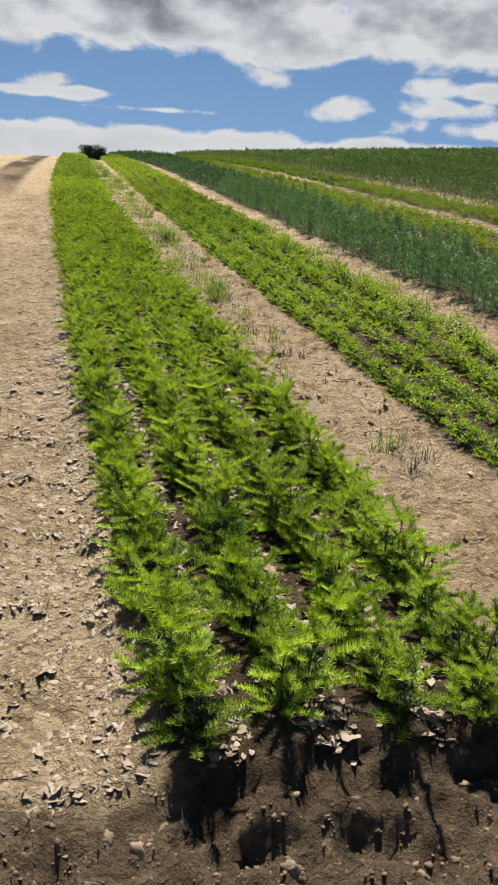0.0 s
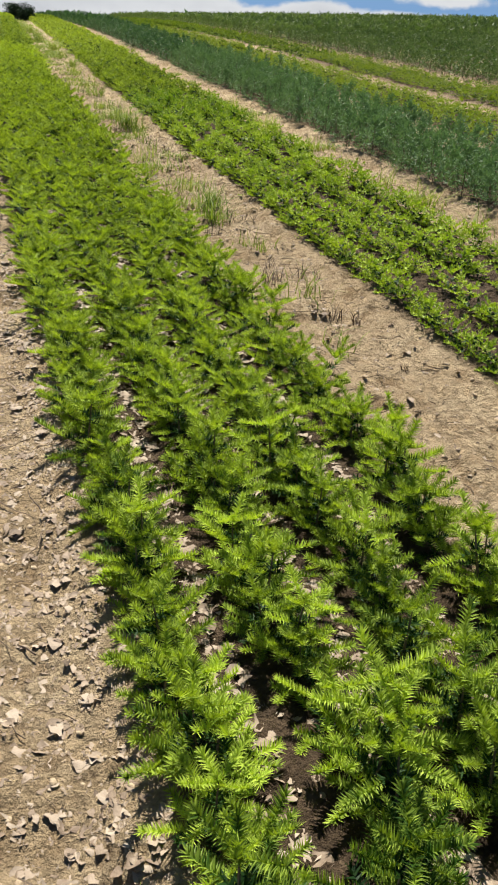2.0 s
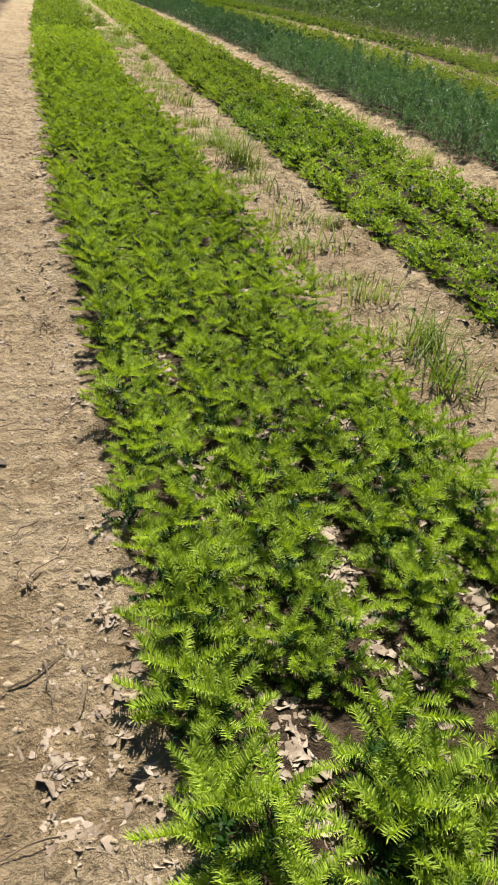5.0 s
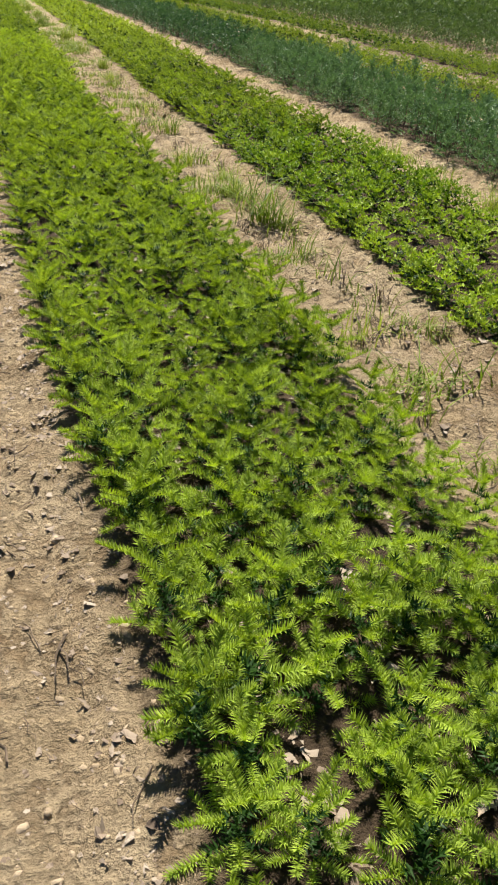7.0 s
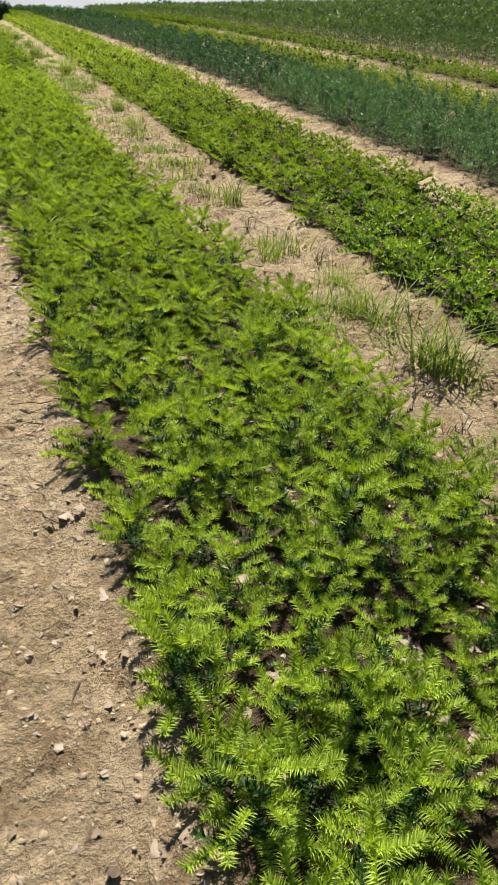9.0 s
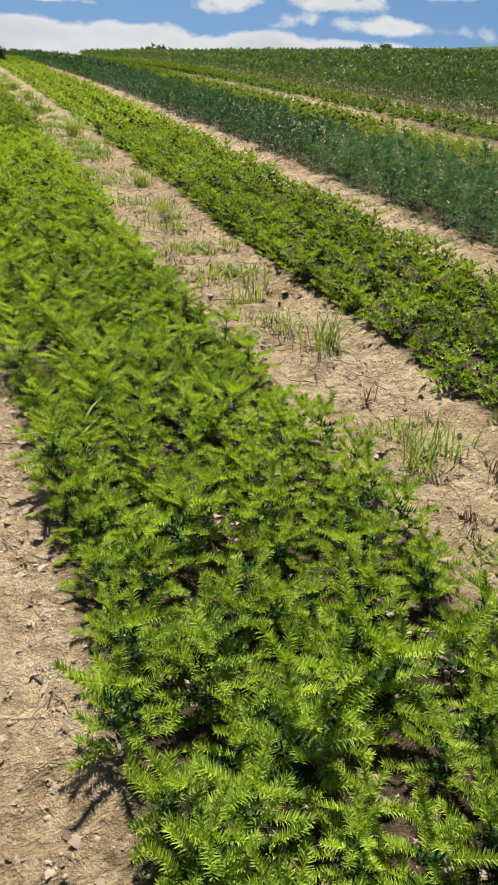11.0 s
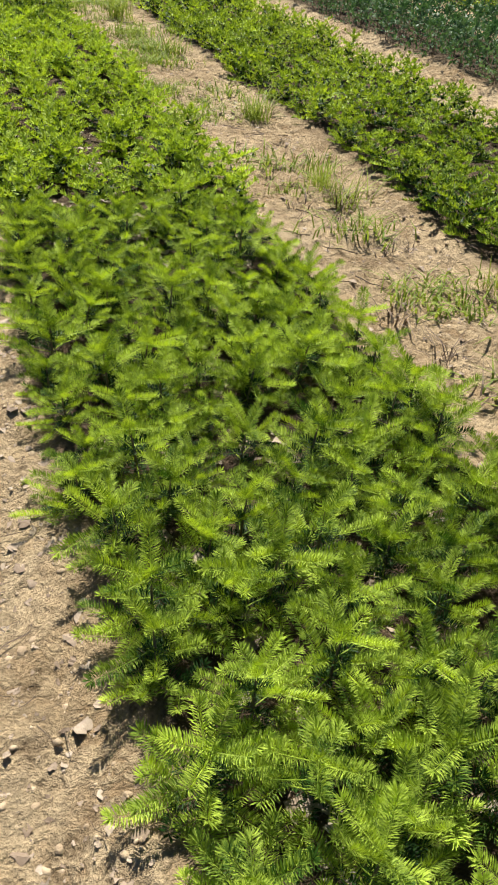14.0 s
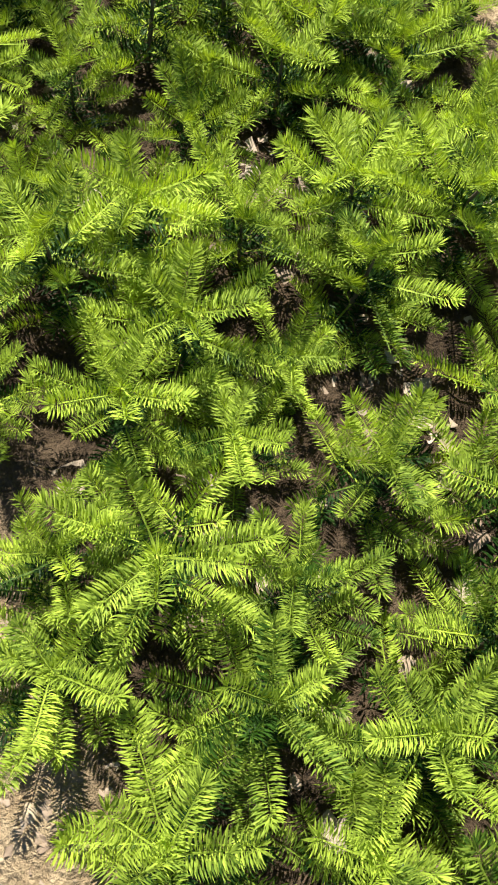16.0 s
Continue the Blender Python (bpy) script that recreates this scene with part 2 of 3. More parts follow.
TWIG = plain("dead_twig", [(0.2, (0.070, 0.045, 0.028)), (0.8, (0.230, 0.165, 0.105))], 50)


# ---- mesh tools ----
def mesh_of(name, verts, tris, mat, smooth=False):
    """A triangle mesh from numpy arrays."""
    me = bpy.data.meshes.new(name)
    verts, tris = np.asarray(verts, np.float32), np.asarray(tris, np.int32)
    me.vertices.add(len(verts))
    me.vertices.foreach_set("co", verts.ravel())
    me.loops.add(tris.size)
    me.loops.foreach_set("vertex_index", tris.ravel())
    me.polygons.add(len(tris))
    me.polygons.foreach_set("loop_start", np.arange(0, tris.size, 3, dtype=np.int32))
    me.polygons.foreach_set("use_smooth", np.full(len(tris), smooth))
    me.update(calc_edges=True)
    me.materials.append(mat)
    return me


def join(parts):
    """Several (verts, tris) as one."""
    vs, ts, n = [], [], 0
    for v, t in parts:
        vs.append(v), ts.append(t + n)
        n += len(v)
    return (np.concatenate(vs), np.concatenate(ts)) if vs else (np.zeros((0, 3)), np.zeros((0, 3), int))


def scatter(shapes, places):
    """Copies of (verts, tris) shapes as one big array: places are rows of which, x, y, z, turn, size, lean, lean direction."""
    out = []
    for k, x, y, z, turn, size, lean, to in places:
        v, t = shapes[int(k)]
        c, s = math.cos(turn), math.sin(turn)
        w = v * size
        w = np.stack([w[:, 0] * c - w[:, 1] * s, w[:, 0] * s + w[:, 1] * c, w[:, 2]], 1)
        if lean:
            w[:, 0] += w[:, 2] * lean * math.cos(to)
            w[:, 1] += w[:, 2] * lean * math.sin(to)
        out.append((w + (x, y, z), t))
    return join(out)


def tube(points, radii, sides=5):
    p = np.asarray(points, float)
    vs, ts = [], []
    for i, (q, r) in enumerate(zip(p, radii)):
        d = p[min(i + 1, len(p) - 1)] - p[max(i - 1, 0)]
        d /= np.linalg.norm(d)
        a = np.cross(d, (0.31, 0.2, 0.93) if abs(d[2]) < 0.9 else (1, 0, 0))
        a /= np.linalg.norm(a)
        b = np.cross(d, a)
        for j in range(sides):
            f = 2 * math.pi * j / sides
            vs.append(q + r * (math.cos(f) * a + math.sin(f) * b))
        if i:
            o = (i - 1) * sides
            for j in range(sides):
                k = (j + 1) % sides
                ts += [(o + j, o + k, o + sides + k), (o + j, o + sides + k, o + sides + j)]
    return np.array(vs), np.array(ts)


# ---- ground ----
BEDS = [(0.14, 1.37), (2.06, 3.40), (3.98, 5.26), (5.92, 7.18), (7.84, 9.10), (9.78, 11.04), (11.7, 12.96), (13.62, 14.88), (15.54, 16.8)]
BEDS += [(17.4 + 1.92 * k, 19.1 + 1.92 * k) for k in range(8)]
BED_START = 1.70
FIELD_END = 78.0


def step(x, a, b):
    t = np.clip((x - a) / (b - a), 0, 1)
    return t * t * (3 - 2 * t)


def land(x, y):
    """The broad lie of the land: level at first, falling over a crest, rising to the right, a far hill."""
    x, y = np.asarray(x, float), np.asarray(y, float)
    d = np.hypot(x, y)
    fall = -0.00042 * np.clip(y - 15, 0, 50) ** 2 - 0.042 * np.clip(y - 65, 0, None)
    xr = np.clip(x, 0, 70)
    rise = 0.036 * np.clip(np.logaddexp(0, (xr - 2.5) * 2) / 2, 0, None) + 0.02 * np.clip(xr - 6, 0, None) * step(y, 15, 55)
    near = fall + rise - 0.05 * np.clip(d - 95, 0, None)
    az = np.degrees(np.arctan2(x, y))
    rim = np.interp(az, [-180, 8, 22, 25, 27.5, 31, 35, 42, 55, 90, 180], [-4.2, -4.0, -1.6, -0.75, -0.28, -0.12, 0.42, 0.9, 1.0, -1.5, -4.2])
    far = np.tan(np.radians(rim)) * np.minimum(d, 420) - 0.04 * np.clip(d - 420, 0, None)
    return near + (far - near) * step(d, 120, 400)


def hash_noise(x, y, scale, seed):
    """Smooth value noise on arrays."""
    rs = np.random.RandomState(seed).rand(256, 256)
    u, v = np.asarray(x, float) * scale, np.asarray(y, float) * scale
    i, j = np.floor(u).astype(int), np.floor(v).astype(int)
    f, g = u - i, v - j
    f, g = f * f * (3 - 2 * f), g * g * (3 - 2 * g)
    i, j, i1, j1 = i % 256, j % 256, (i + 1) % 256, (j + 1) % 256
    return (rs[i, j] * (1 - f) + rs[i1, j] * f) * (1 - g) + (rs[i, j1] * (1 - f) + rs[i1, j1] * f) * g - 0.5


def sway(y):
    """How the tractor's line wanders to the side."""
    return np.interp(y, [0, 3, 7, 11, 14, 15.8, 16.8, 20, 26, 36, 47, 60, 78], [0.05, 0.04, -0.03, -0.06, -0.02, 0.00, -0.045, 0.06, 0.20, 0.50, 0.92, 1.25, 1.6])


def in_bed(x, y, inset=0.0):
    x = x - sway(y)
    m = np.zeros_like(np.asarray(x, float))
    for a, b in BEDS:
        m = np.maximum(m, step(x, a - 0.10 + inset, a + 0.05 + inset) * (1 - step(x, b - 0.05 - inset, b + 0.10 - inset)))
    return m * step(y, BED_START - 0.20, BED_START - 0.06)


def rough_head(x, y):
    """The dug-over headland before the beds."""
    x = np.asarray(x, float)
    edge = 1.76 + 0.05 * np.clip(x, 0, 1.4) + 0.06 * hash_noise(x, y, 9, 6)
    return 1 - step(y, edge - 0.14, edge + 0.01)


def ground(x, y):
    x, y = np.asarray(x, float), np.asarray(y, float)
    near = 1 - step(np.hypot(x, y), 30, 60)
    h = rough_head(x, y)
    z = land(x, y) + near * (0.04 * in_bed(x, y) - (0.03 + 0.05 * step(x, -0.05, 0.35)) * h)
    z = z + near * (0.045 * hash_noise(x, y, 1.6, 1) + (0.022 + 0.07 * h) * hash_noise(x, y, 6, 2) + (0.016 + 0.06 * h) * hash_noise(x, y, 13, 3)
                    + (0.010 + 0.045 * h) * hash_noise(x, y, 22, 4) + 0.035 * h * hash_noise(x, y, 37, 7))
    # a broken crust: flat flakes with steep rims
    z = z + near * (1 - h) * (0.018 + 0.012 * step(x, 1.35, 1.5) * (1 - step(x, 2.0, 2.2))) * step(hash_noise(x, y, 7, 31) + 0.6 * hash_noise(x, y, 21, 32), 0.02, 0.13)
    # wheel rut along the track
    z = z - near * 0.03 * np.exp(-((x + 0.75) / 0.22) ** 2)
    return z


def grow(start, first, ratio, end):
    out, s = [], first
    while start < end:
        start += s
        s *= ratio
        out.append(start)
    return out


def ground_sheet():
    xs = np.array([-v for v in grow(1.5, 0.06, 1.25, 3200)][::-1] + list(np.arange(-1.5, -1.0, 0.05)) + list(np.arange(-1.0, 0.2, 0.026)) + list(np.arange(0.2, 2.1, 0.03)) + list(np.arange(2.1, 4.2, 0.09)) + grow(4.2, 0.09, 1.16, 3200))
    ys = np.array([-v for v in grow(-0.8, 0.08, 1.25, 3200)][::-1] + list(np.concatenate([np.arange(0.8, 2.2, 0.02), np.arange(2.2, 20, 0.04), np.arange(20, 23, 0.06)])) + grow(23, 0.06, 1.07, 3200))
    X, Y = np.meshgrid(xs, ys)
    X, Y = X.ravel(), Y.ravel()
    Z = ground(X, Y)
    nx, ny = len(xs), len(ys)
    i = (np.arange(ny - 1)[:, None] * nx + np.arange(nx - 1)[None]).ravel()
    tris = np.concatenate([np.stack([i, i + 1, i + nx + 1], 1), np.stack([i, i + nx + 1, i + nx], 1)])
    me = mesh_of("ground", np.stack([X, Y, Z], 1), tris, SOIL, True)
    a = me.attributes.new("moist_shade", "FLOAT", "POINT")
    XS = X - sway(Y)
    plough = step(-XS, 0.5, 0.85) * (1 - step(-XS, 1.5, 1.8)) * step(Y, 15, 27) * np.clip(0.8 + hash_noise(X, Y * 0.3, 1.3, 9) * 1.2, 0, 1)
    # headland and ploughed strip are moist; beds are darkened as shade beneath the plants
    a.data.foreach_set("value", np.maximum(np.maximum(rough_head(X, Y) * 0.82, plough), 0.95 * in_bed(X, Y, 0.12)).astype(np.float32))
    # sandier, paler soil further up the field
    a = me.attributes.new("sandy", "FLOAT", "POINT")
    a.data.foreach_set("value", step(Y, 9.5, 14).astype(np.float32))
    a = me.attributes.new("turf", "FLOAT", "POINT")
    turf = np.maximum(step(Y, FIELD_END - 4, FIELD_END + 4), step(X, 33.5, 34.5) * step(Y, -30, -20))
    turf = np.maximum(turf, step(-X, 2.4, 2.9) * step(Y, 40, 50))
    a.data.foreach_set("value", turf.astype(np.float32))
    return tagged(new("ground", me), "dry pale-brown nursery field soil with a bare track, dug headland and a far green hill", "ground", kind="structure")


ground_sheet()


# ---- fir seedlings ----
def needles(rs, origin, along, upward, length, count, size, width, kite, messy=0.12, all_round=False):
    """Needles along a shoot: brushed up and out to both sides with a blunt tuft at the tip, or all round. Returns (verts, tris)."""
    along = along / np.linalg.norm(along)
    side = np.cross(along, upward)
    side /= max(np.linalg.norm(side), 1e-6)
    top = np.cross(side, along)
    i = np.arange(count)
    end = np.arange(count) >= count * 0.86
    s = np.where(end, rs.uniform(0.90, 1.0, count), np.linspace(0.03, 1.14, count)) + rs.normal(0, 0.006, count)
    short = np.ones(count)
    if all_round:
        phi = i * 2.4 + rs.normal(0, 0.2, count)
    else:
        # a half-round brush: ranks to both sides, from flat to nearly upright
        rank = (i // 2) % 4
        lift = np.array([0.0, 0.75, 0.32, 1.2])[rank] + rs.normal(0, 0.12, count)
        phi = np.where(i % 2 == 0, lift, math.pi - lift)
        short = np.array([1.0, 0.92, 0.97, 0.82])[rank]
    # needles stand off squarely, those of the tuft lean forwards in all ways
    fwd = np.where(end, rs.uniform(0.3, 2.6, count), 0.16 + 0.30 * s ** 3 + rs.normal(0, 0.06, count))
    ln = size * short * np.where(end, 0.80, 0.74 + 0.28 * np.sin(np.clip(s, 0, 1) * 2.5)) * rs.uniform(0.9, 1.1, count)
    out = np.cos(phi)[:, None] * side + np.sin(phi)[:, None] * top
    d = out + fwd[:, None] * along
    d /= np.linalg.norm(d, axis=1)[:, None]
    base = origin + (s * length)[:, None] * along + (0.10 * length * s * s)[:, None] * top
    # each needle's flat face looks up, a little turned
    w = np.cross(d, top + messy * rs.normal(0, 1, (count, 3)))
    w /= np.linalg.norm(w, axis=1)[:, None]
    w *= width
    tip = base + d * ln[:, None] + (top + 0.6 * along) * (0.20 * ln * rs.uniform(0.3, 1.5, count))[:, None]
    if kite:
        mid = base + d * (0.62 * ln)[:, None] + top * (0.07 * ln)[:, None]
        v = np.stack([base, mid - w * 0.5, tip, mid + w * 0.5], 1).reshape(-1, 3)
        k = np.arange(count)[:, None] * 4
        t = np.concatenate([k + (0, 1, 3), k + (1, 2, 3)])
    else:
        v = np.stack([base - w * 0.5, base + w * 0.5, tip], 1).reshape(-1, 3)
        t = np.arange(count * 3).reshape(-1, 3)
    return v, t


def fir(seed, gap, size, width, kite, messy=0.12, side_shoots=2, bark=True, split=False):
    """A young fir: flat tiers of short blunt shoots round a stem. Returns its parts in order: (name, old, fresh, wood), for a branch with its side shoots."""
    rs = np.random.RandomState(seed)
    h = rs.uniform(0.095, 0.160)
    lean = rs.normal(0, 0.06, 2)
    axis = lambda z: np.array([lean[0] * z, lean[1] * z, z])
    up = np.array([0, 0, 1.0])

    def shoot(o, d, ln, all_round=False, sz=1.0, thin=1.0):
        n = max(3, int(ln / (gap * thin)))
        top = up + rs.normal(0, 0.22, 3) if abs(d[2]) < 0.9 * np.linalg.norm(d) else np.array([1.0, 0, 0])
        return needles(rs, o, d, top, ln, n, size * sz, width * math.sqrt(thin), kite, messy, all_round)

    sparse = 1.9 if kite else (2.6 if bark else 3.2)

    parts = [("stem", [], [], [tube([axis(-0.03), axis(h * 0.5), axis(h * 0.97)], [0.0035, 0.0028, 0.0014])])]
    parts.append(("leader", [], [shoot(axis(h * 0.86), np.array([lean[0], lean[1], 1.0]), 0.018 + h * 0.08, True, 0.85)], []))
    # whorls from the top: height, old wood, new growth, tilt, number, side shoots
    for level, inner, outer, tilt, many, twins in ((0.94, 0.0, 0.074, 0.32, rs.randint(4, 6), 0), (0.60, 0.024, 0.077, 0.17, rs.randint(4, 7), 0), (0.22, 0.046, 0.078, 0.05, rs.randint(5, 7), side_shoots)):
        turn = rs.uniform(0, 6.28)
        for i in range(many):
            old, fresh, wood, sides = [], [], [], []
            a = turn + 6.283 * i / many + rs.normal(0, 0.2)
            tl = tilt + rs.normal(0, 0.17)
            back, on = inner * rs.uniform(0.7, 1.2), outer * rs.uniform(0.6, 1.2)
            d = np.array([math.cos(a) * math.cos(tl), math.sin(a) * math.cos(tl), math.sin(tl)])
            o = axis(h * level + rs.normal(0, 0.008))
            if inner:
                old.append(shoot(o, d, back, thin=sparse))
            mid = o + d * back
            ahead = d + (0, 0, 0.10) + rs.normal(0, 0.12, 3)
            ahead /= np.linalg.norm(ahead)
            fresh.append(shoot(mid, ahead, on))
            if bark:
                wood.append(tube(([o] if inner else []) + [mid, mid + ahead * on * 0.4, mid + ahead * on * 0.85], [0.0016, 0.0012, 0.0010, 0.0007][0 if inner else 1:], 3))
            for k, sgn in enumerate(rs.permutation([-1, 1])[:rs.randint(twins // 2, twins + 1)]):
                b = a + sgn * rs.uniform(0.75, 1.1)
                ds = np.array([math.cos(b), math.sin(b), tilt + 0.10 + rs.normal(0, 0.16)])
                root, far = o + d * back * rs.uniform(0.72, 1.0), on * rs.uniform(0.5, 0.85)
                # some low side shoots take the darkened colour to paint shade beneath
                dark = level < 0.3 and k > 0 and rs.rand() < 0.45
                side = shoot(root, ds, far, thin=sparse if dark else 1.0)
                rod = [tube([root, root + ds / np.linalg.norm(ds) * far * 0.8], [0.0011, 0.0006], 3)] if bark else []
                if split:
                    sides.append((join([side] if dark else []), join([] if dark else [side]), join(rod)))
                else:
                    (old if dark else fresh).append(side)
                    wood += rod
            parts.append(("branch", old, fresh, wood, sides))
    return [(p[0], join(p[1]), join(p[2]), join(p[3]), *p[4:]) for p in parts]


def part_mesh(name, old, fresh, wood):
    """One part of a seedling with its bark, fresh needles and old ones darkened for shade."""
    v, t = join([wood, old, fresh])
    me = mesh_of(name, v, t, STEM)
    me.materials.append(OLD_SHADED), me.materials.append(NEW)
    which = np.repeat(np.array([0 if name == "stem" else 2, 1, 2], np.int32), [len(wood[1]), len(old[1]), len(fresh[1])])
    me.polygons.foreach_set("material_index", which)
    return me


def seedling(plant, split):
    """A seedling as a thing: stem, leader and branches; split: each branch by itself, or a whorl of them as its crown."""
    root = new("fir_seedling")
    root.empty_display_size = 0.05
    pieces = plant if split else plant[:2] + [("crown", *[join([p[k] for p in plant[2:]]) for k in (1, 2, 3)])]
    for n, o, f, w, *rest in pieces:
        p = new(n, part_mesh(n, o, f, w))
        p.parent = root
        for side in (rest[0] if rest and split else []):
            q = new("side_shoot", part_mesh("side_shoot", *side))
            q.parent = p
    return tagged(root, "low bright green fir seedling with pale new shoots", "seedling", "fir seedlings in the bed")


def spots(x0, x1, y0, y1, rows, spacing, rs, jitter=0.025, miss=0.015):
    for r in range(rows):
        x = x0 + (x1 - x0) * (r + 0.5) / rows
        y = y0 + rs.uniform(0, spacing * 0.5)
        while y < y1:
            if rs.rand() > miss:
                yield x + float(sway(y)) + rs.normal(0, jitter), y + rs.normal(0, jitter)
            y += spacing * rs.uniform(0.88, 1.12)


rs = np.random.RandomState(11)
fine = [seedling(fir(100 + i, 0.00048, 0.0185, 0.0018, True, split=True), True) for i in range(7)]
coarse_plants = [fir(200 + i, 0.00085, 0.0190, 0.0036, False, 0.2) for i in range(7)]
coarse = [seedling(p, False) for p in coarse_plants]
A0, A1 = BEDS[0]
used = set()
SINGLE_END = 18.4
joined = []
# each line of plants is a zigzag that widens up the bed
for n, (x, y) in enumerate(spots(A0, A1, BED_START + 0.16, SINGLE_END, 4, 0.100, rs, 0.024, 0.012)):
    wide = float(step(y, 4, 9))
    x += (0.022 + 0.045 * wide) * (1 if n % 2 else -1) + 0.075 * wide * (1 - (x - A0) / (A1 - A0)) - 0.07 * float(step(y, 11, 15)) * (x - A0) / (A1 - A0)
    if 4.8 < y < 14.6:
        joined.append((rs.randint(7), x, y, float(ground(x, y)) - 0.005, rs.uniform(0, 6.28), rs.uniform(0.92, 1.4) * (1.06 - 0.06 * wide), abs(rs.normal(0, 0.09)), rs.uniform(0, 6.28)))
        continue
    pool = fine if y > 14.6 else coarse
    base = pool[rs.randint(len(pool))]
    m = pose(x, y, float(ground(x, y)) - 0.005, rs.normal(0, 5), rs.normal(0, 5), rs.uniform(0, 360)) @ Matrix.Scale(rs.uniform(0.92, 1.4) * (1.08 - 0.08 * wide), 4)
    if base.name in used:
        copy_thing(base, Matrix.Identity(4)).matrix_basis = m
    else:
        used.add(base.name)
        base.matrix_basis = m


def field(name, kinds, places, mats, label, names):
    """Many plants that nobody would count, as one object; kinds: for each part, the shapes of the variants."""
    root = None
    for part_name, shapes, mat in zip(names, kinds, mats):
        v, t = scatter(shapes, places)
        if not len(v):
            continue
        ob = new(name if root is None else part_name, mesh_of(name, v, t, mat))
        if root is None:
            root = tagged(ob, label, "seedlings", kind="stuff")
        else:
            ob.parent = root
    return root


def places_in(x0, x1, y0, y1, rows, spacing, variants, rs, size=(0.88, 1.15), miss=0.02, jitter=0.025, vigour=None):
    out = []
    for x, y in spots(x0, x1, y0, y1, rows, spacing, rs, jitter, miss):
        s = rs.uniform(*size) * (vigour(x, y) if vigour else 1)
        out.append((rs.randint(variants), x, y, 0.0, rs.uniform(0, 6.28), s, abs(rs.normal(0, 0.1)), rs.uniform(0, 6.28)))
    z = ground([o[1] for o in out], [o[2] for o in out])
    return [(o[0], o[1], o[2], zz - 0.005, *o[4:]) for o, zz in zip(out, z)]


def whole(plant):
    return [join([p[k] for p in plant]) for k in (2, 1)]


mid_firs = [whole(fir(300 + i, 0.0050, 0.022, 0.0130, False, 0.3, 2, False)) for i in range(8)]
far_firs = [whole(fir(400 + i, 0.015, 0.034, 0.026, False, 0.9, 1, False)) for i in range(6)]
last_firs = [whole(fir(450 + i, 0.050, 0.060, 0.060, False, 2.0, 0, False)) for i in range(6)]


def fir_rows(plants, places, mats=(NEW, OLD_SHADED)):
    kinds = [[p[k] for p in plants] for k in (0, 1)]
    return field("fir_seedling_rows", kinds, places, mats, "dense rows of low bright green fir seedlings", ("", "old_foliage"))


fir_rows([whole(p) for p in coarse_plants], joined)
close_firs = [whole(fir(250 + i, 0.0024, 0.021, 0.0085, False, 0.25)) for i in range(5)]
fir_rows(close_firs, places_in(A0, A1, SINGLE_END + 0.1, 21, 4, 0.115, 5, rs, (0.98, 1.45), 0.02, 0.06))
fir_rows(close_firs, places_in(A0, A1, 21.1, 23.0, 4, 0.12, 5, rs, (0.98, 1.45), 0.02, 0.06))
fir_rows(close_firs, places_in(A0, A1, 23.05, 27.0, 4, 0.24, 5, rs, (0.98, 1.45), 0.02, 0.06))
fir_rows(mid_firs, places_in(A0, A1, 23.1, 27.0, 4, 0.25, 8, rs, (0.98, 1.45), 0.02, 0.06))
fir_rows(mid_firs, places_in(A0, A1, 27.05, 33, 4, 0.13, 8, rs, (0.98, 1.45), 0.02, 0.05))
fir_rows(far_firs, places_in(A0, A1, 33.1, 46, 4, 0.16, 6, rs, (1.0, 1.45)))
fir_rows(last_firs, places_in(A0, A1, 46.1, FIELD_END, 4, 0.18, 6, rs, (1.0, 1.3)))
weak = lambda x, y: 0.80 + 0.10 * float(step(y, 4, 5.5)) + 0.10 * float(step(y, 8, 13))
B0, B1 = BEDS[1]
fir_rows(mid_firs, places_in(B0, B1, BED_START + 1.2, 12.5, 4, 0.108, 8, rs, (0.78, 1.28), 0.06, 0.016, weak), (YOUNG, OLD_SHADED))
fir_rows(mid_firs, places_in(B0, B1, 12.5, 15, 4, 0.13, 8, rs, (0.9, 1.35), 0.04, 0.025), (YOUNG, OLD_SHADED))
fir_rows(close_firs, places_in(B0, B1, 15.1, 19.6, 4, 0.13, 5, rs, (0.95, 1.4), 0.04, 0.025))
fir_rows(mid_firs, places_in(B0, B1, 19.7, 24, 4, 0.13, 8, rs, (0.95, 1.4), 0.04, 0.025))
fir_rows(far_firs, places_in(B0, B1, 24.1, 46, 4, 0.18, 6, rs, (0.95, 1.25)))
fir_rows(last_firs, places_in(B0, B1, 46.1, FIELD_END, 4, 0.18, 6, rs, (1.0, 1.3)))
for b in (3, 4):
    fir_rows(mid_firs, places_in(*BEDS[b], 5, 24, 4, 0.165, 8, rs, (0.80, 1.08)), (OLIVE, OLD_SHADED))
    fir_rows(far_firs, places_in(*BEDS[b], 24.1, 40, 4, 0.185, 6, rs, (0.75, 1.0)), (OLIVE, OLD_SHADED))
    fir_rows(last_firs, places_in(*BEDS[b], 40.1, FIELD_END, 4, 0.18, 6, rs, (0.65, 0.9)), (OLIVE, OLD_SHADED))


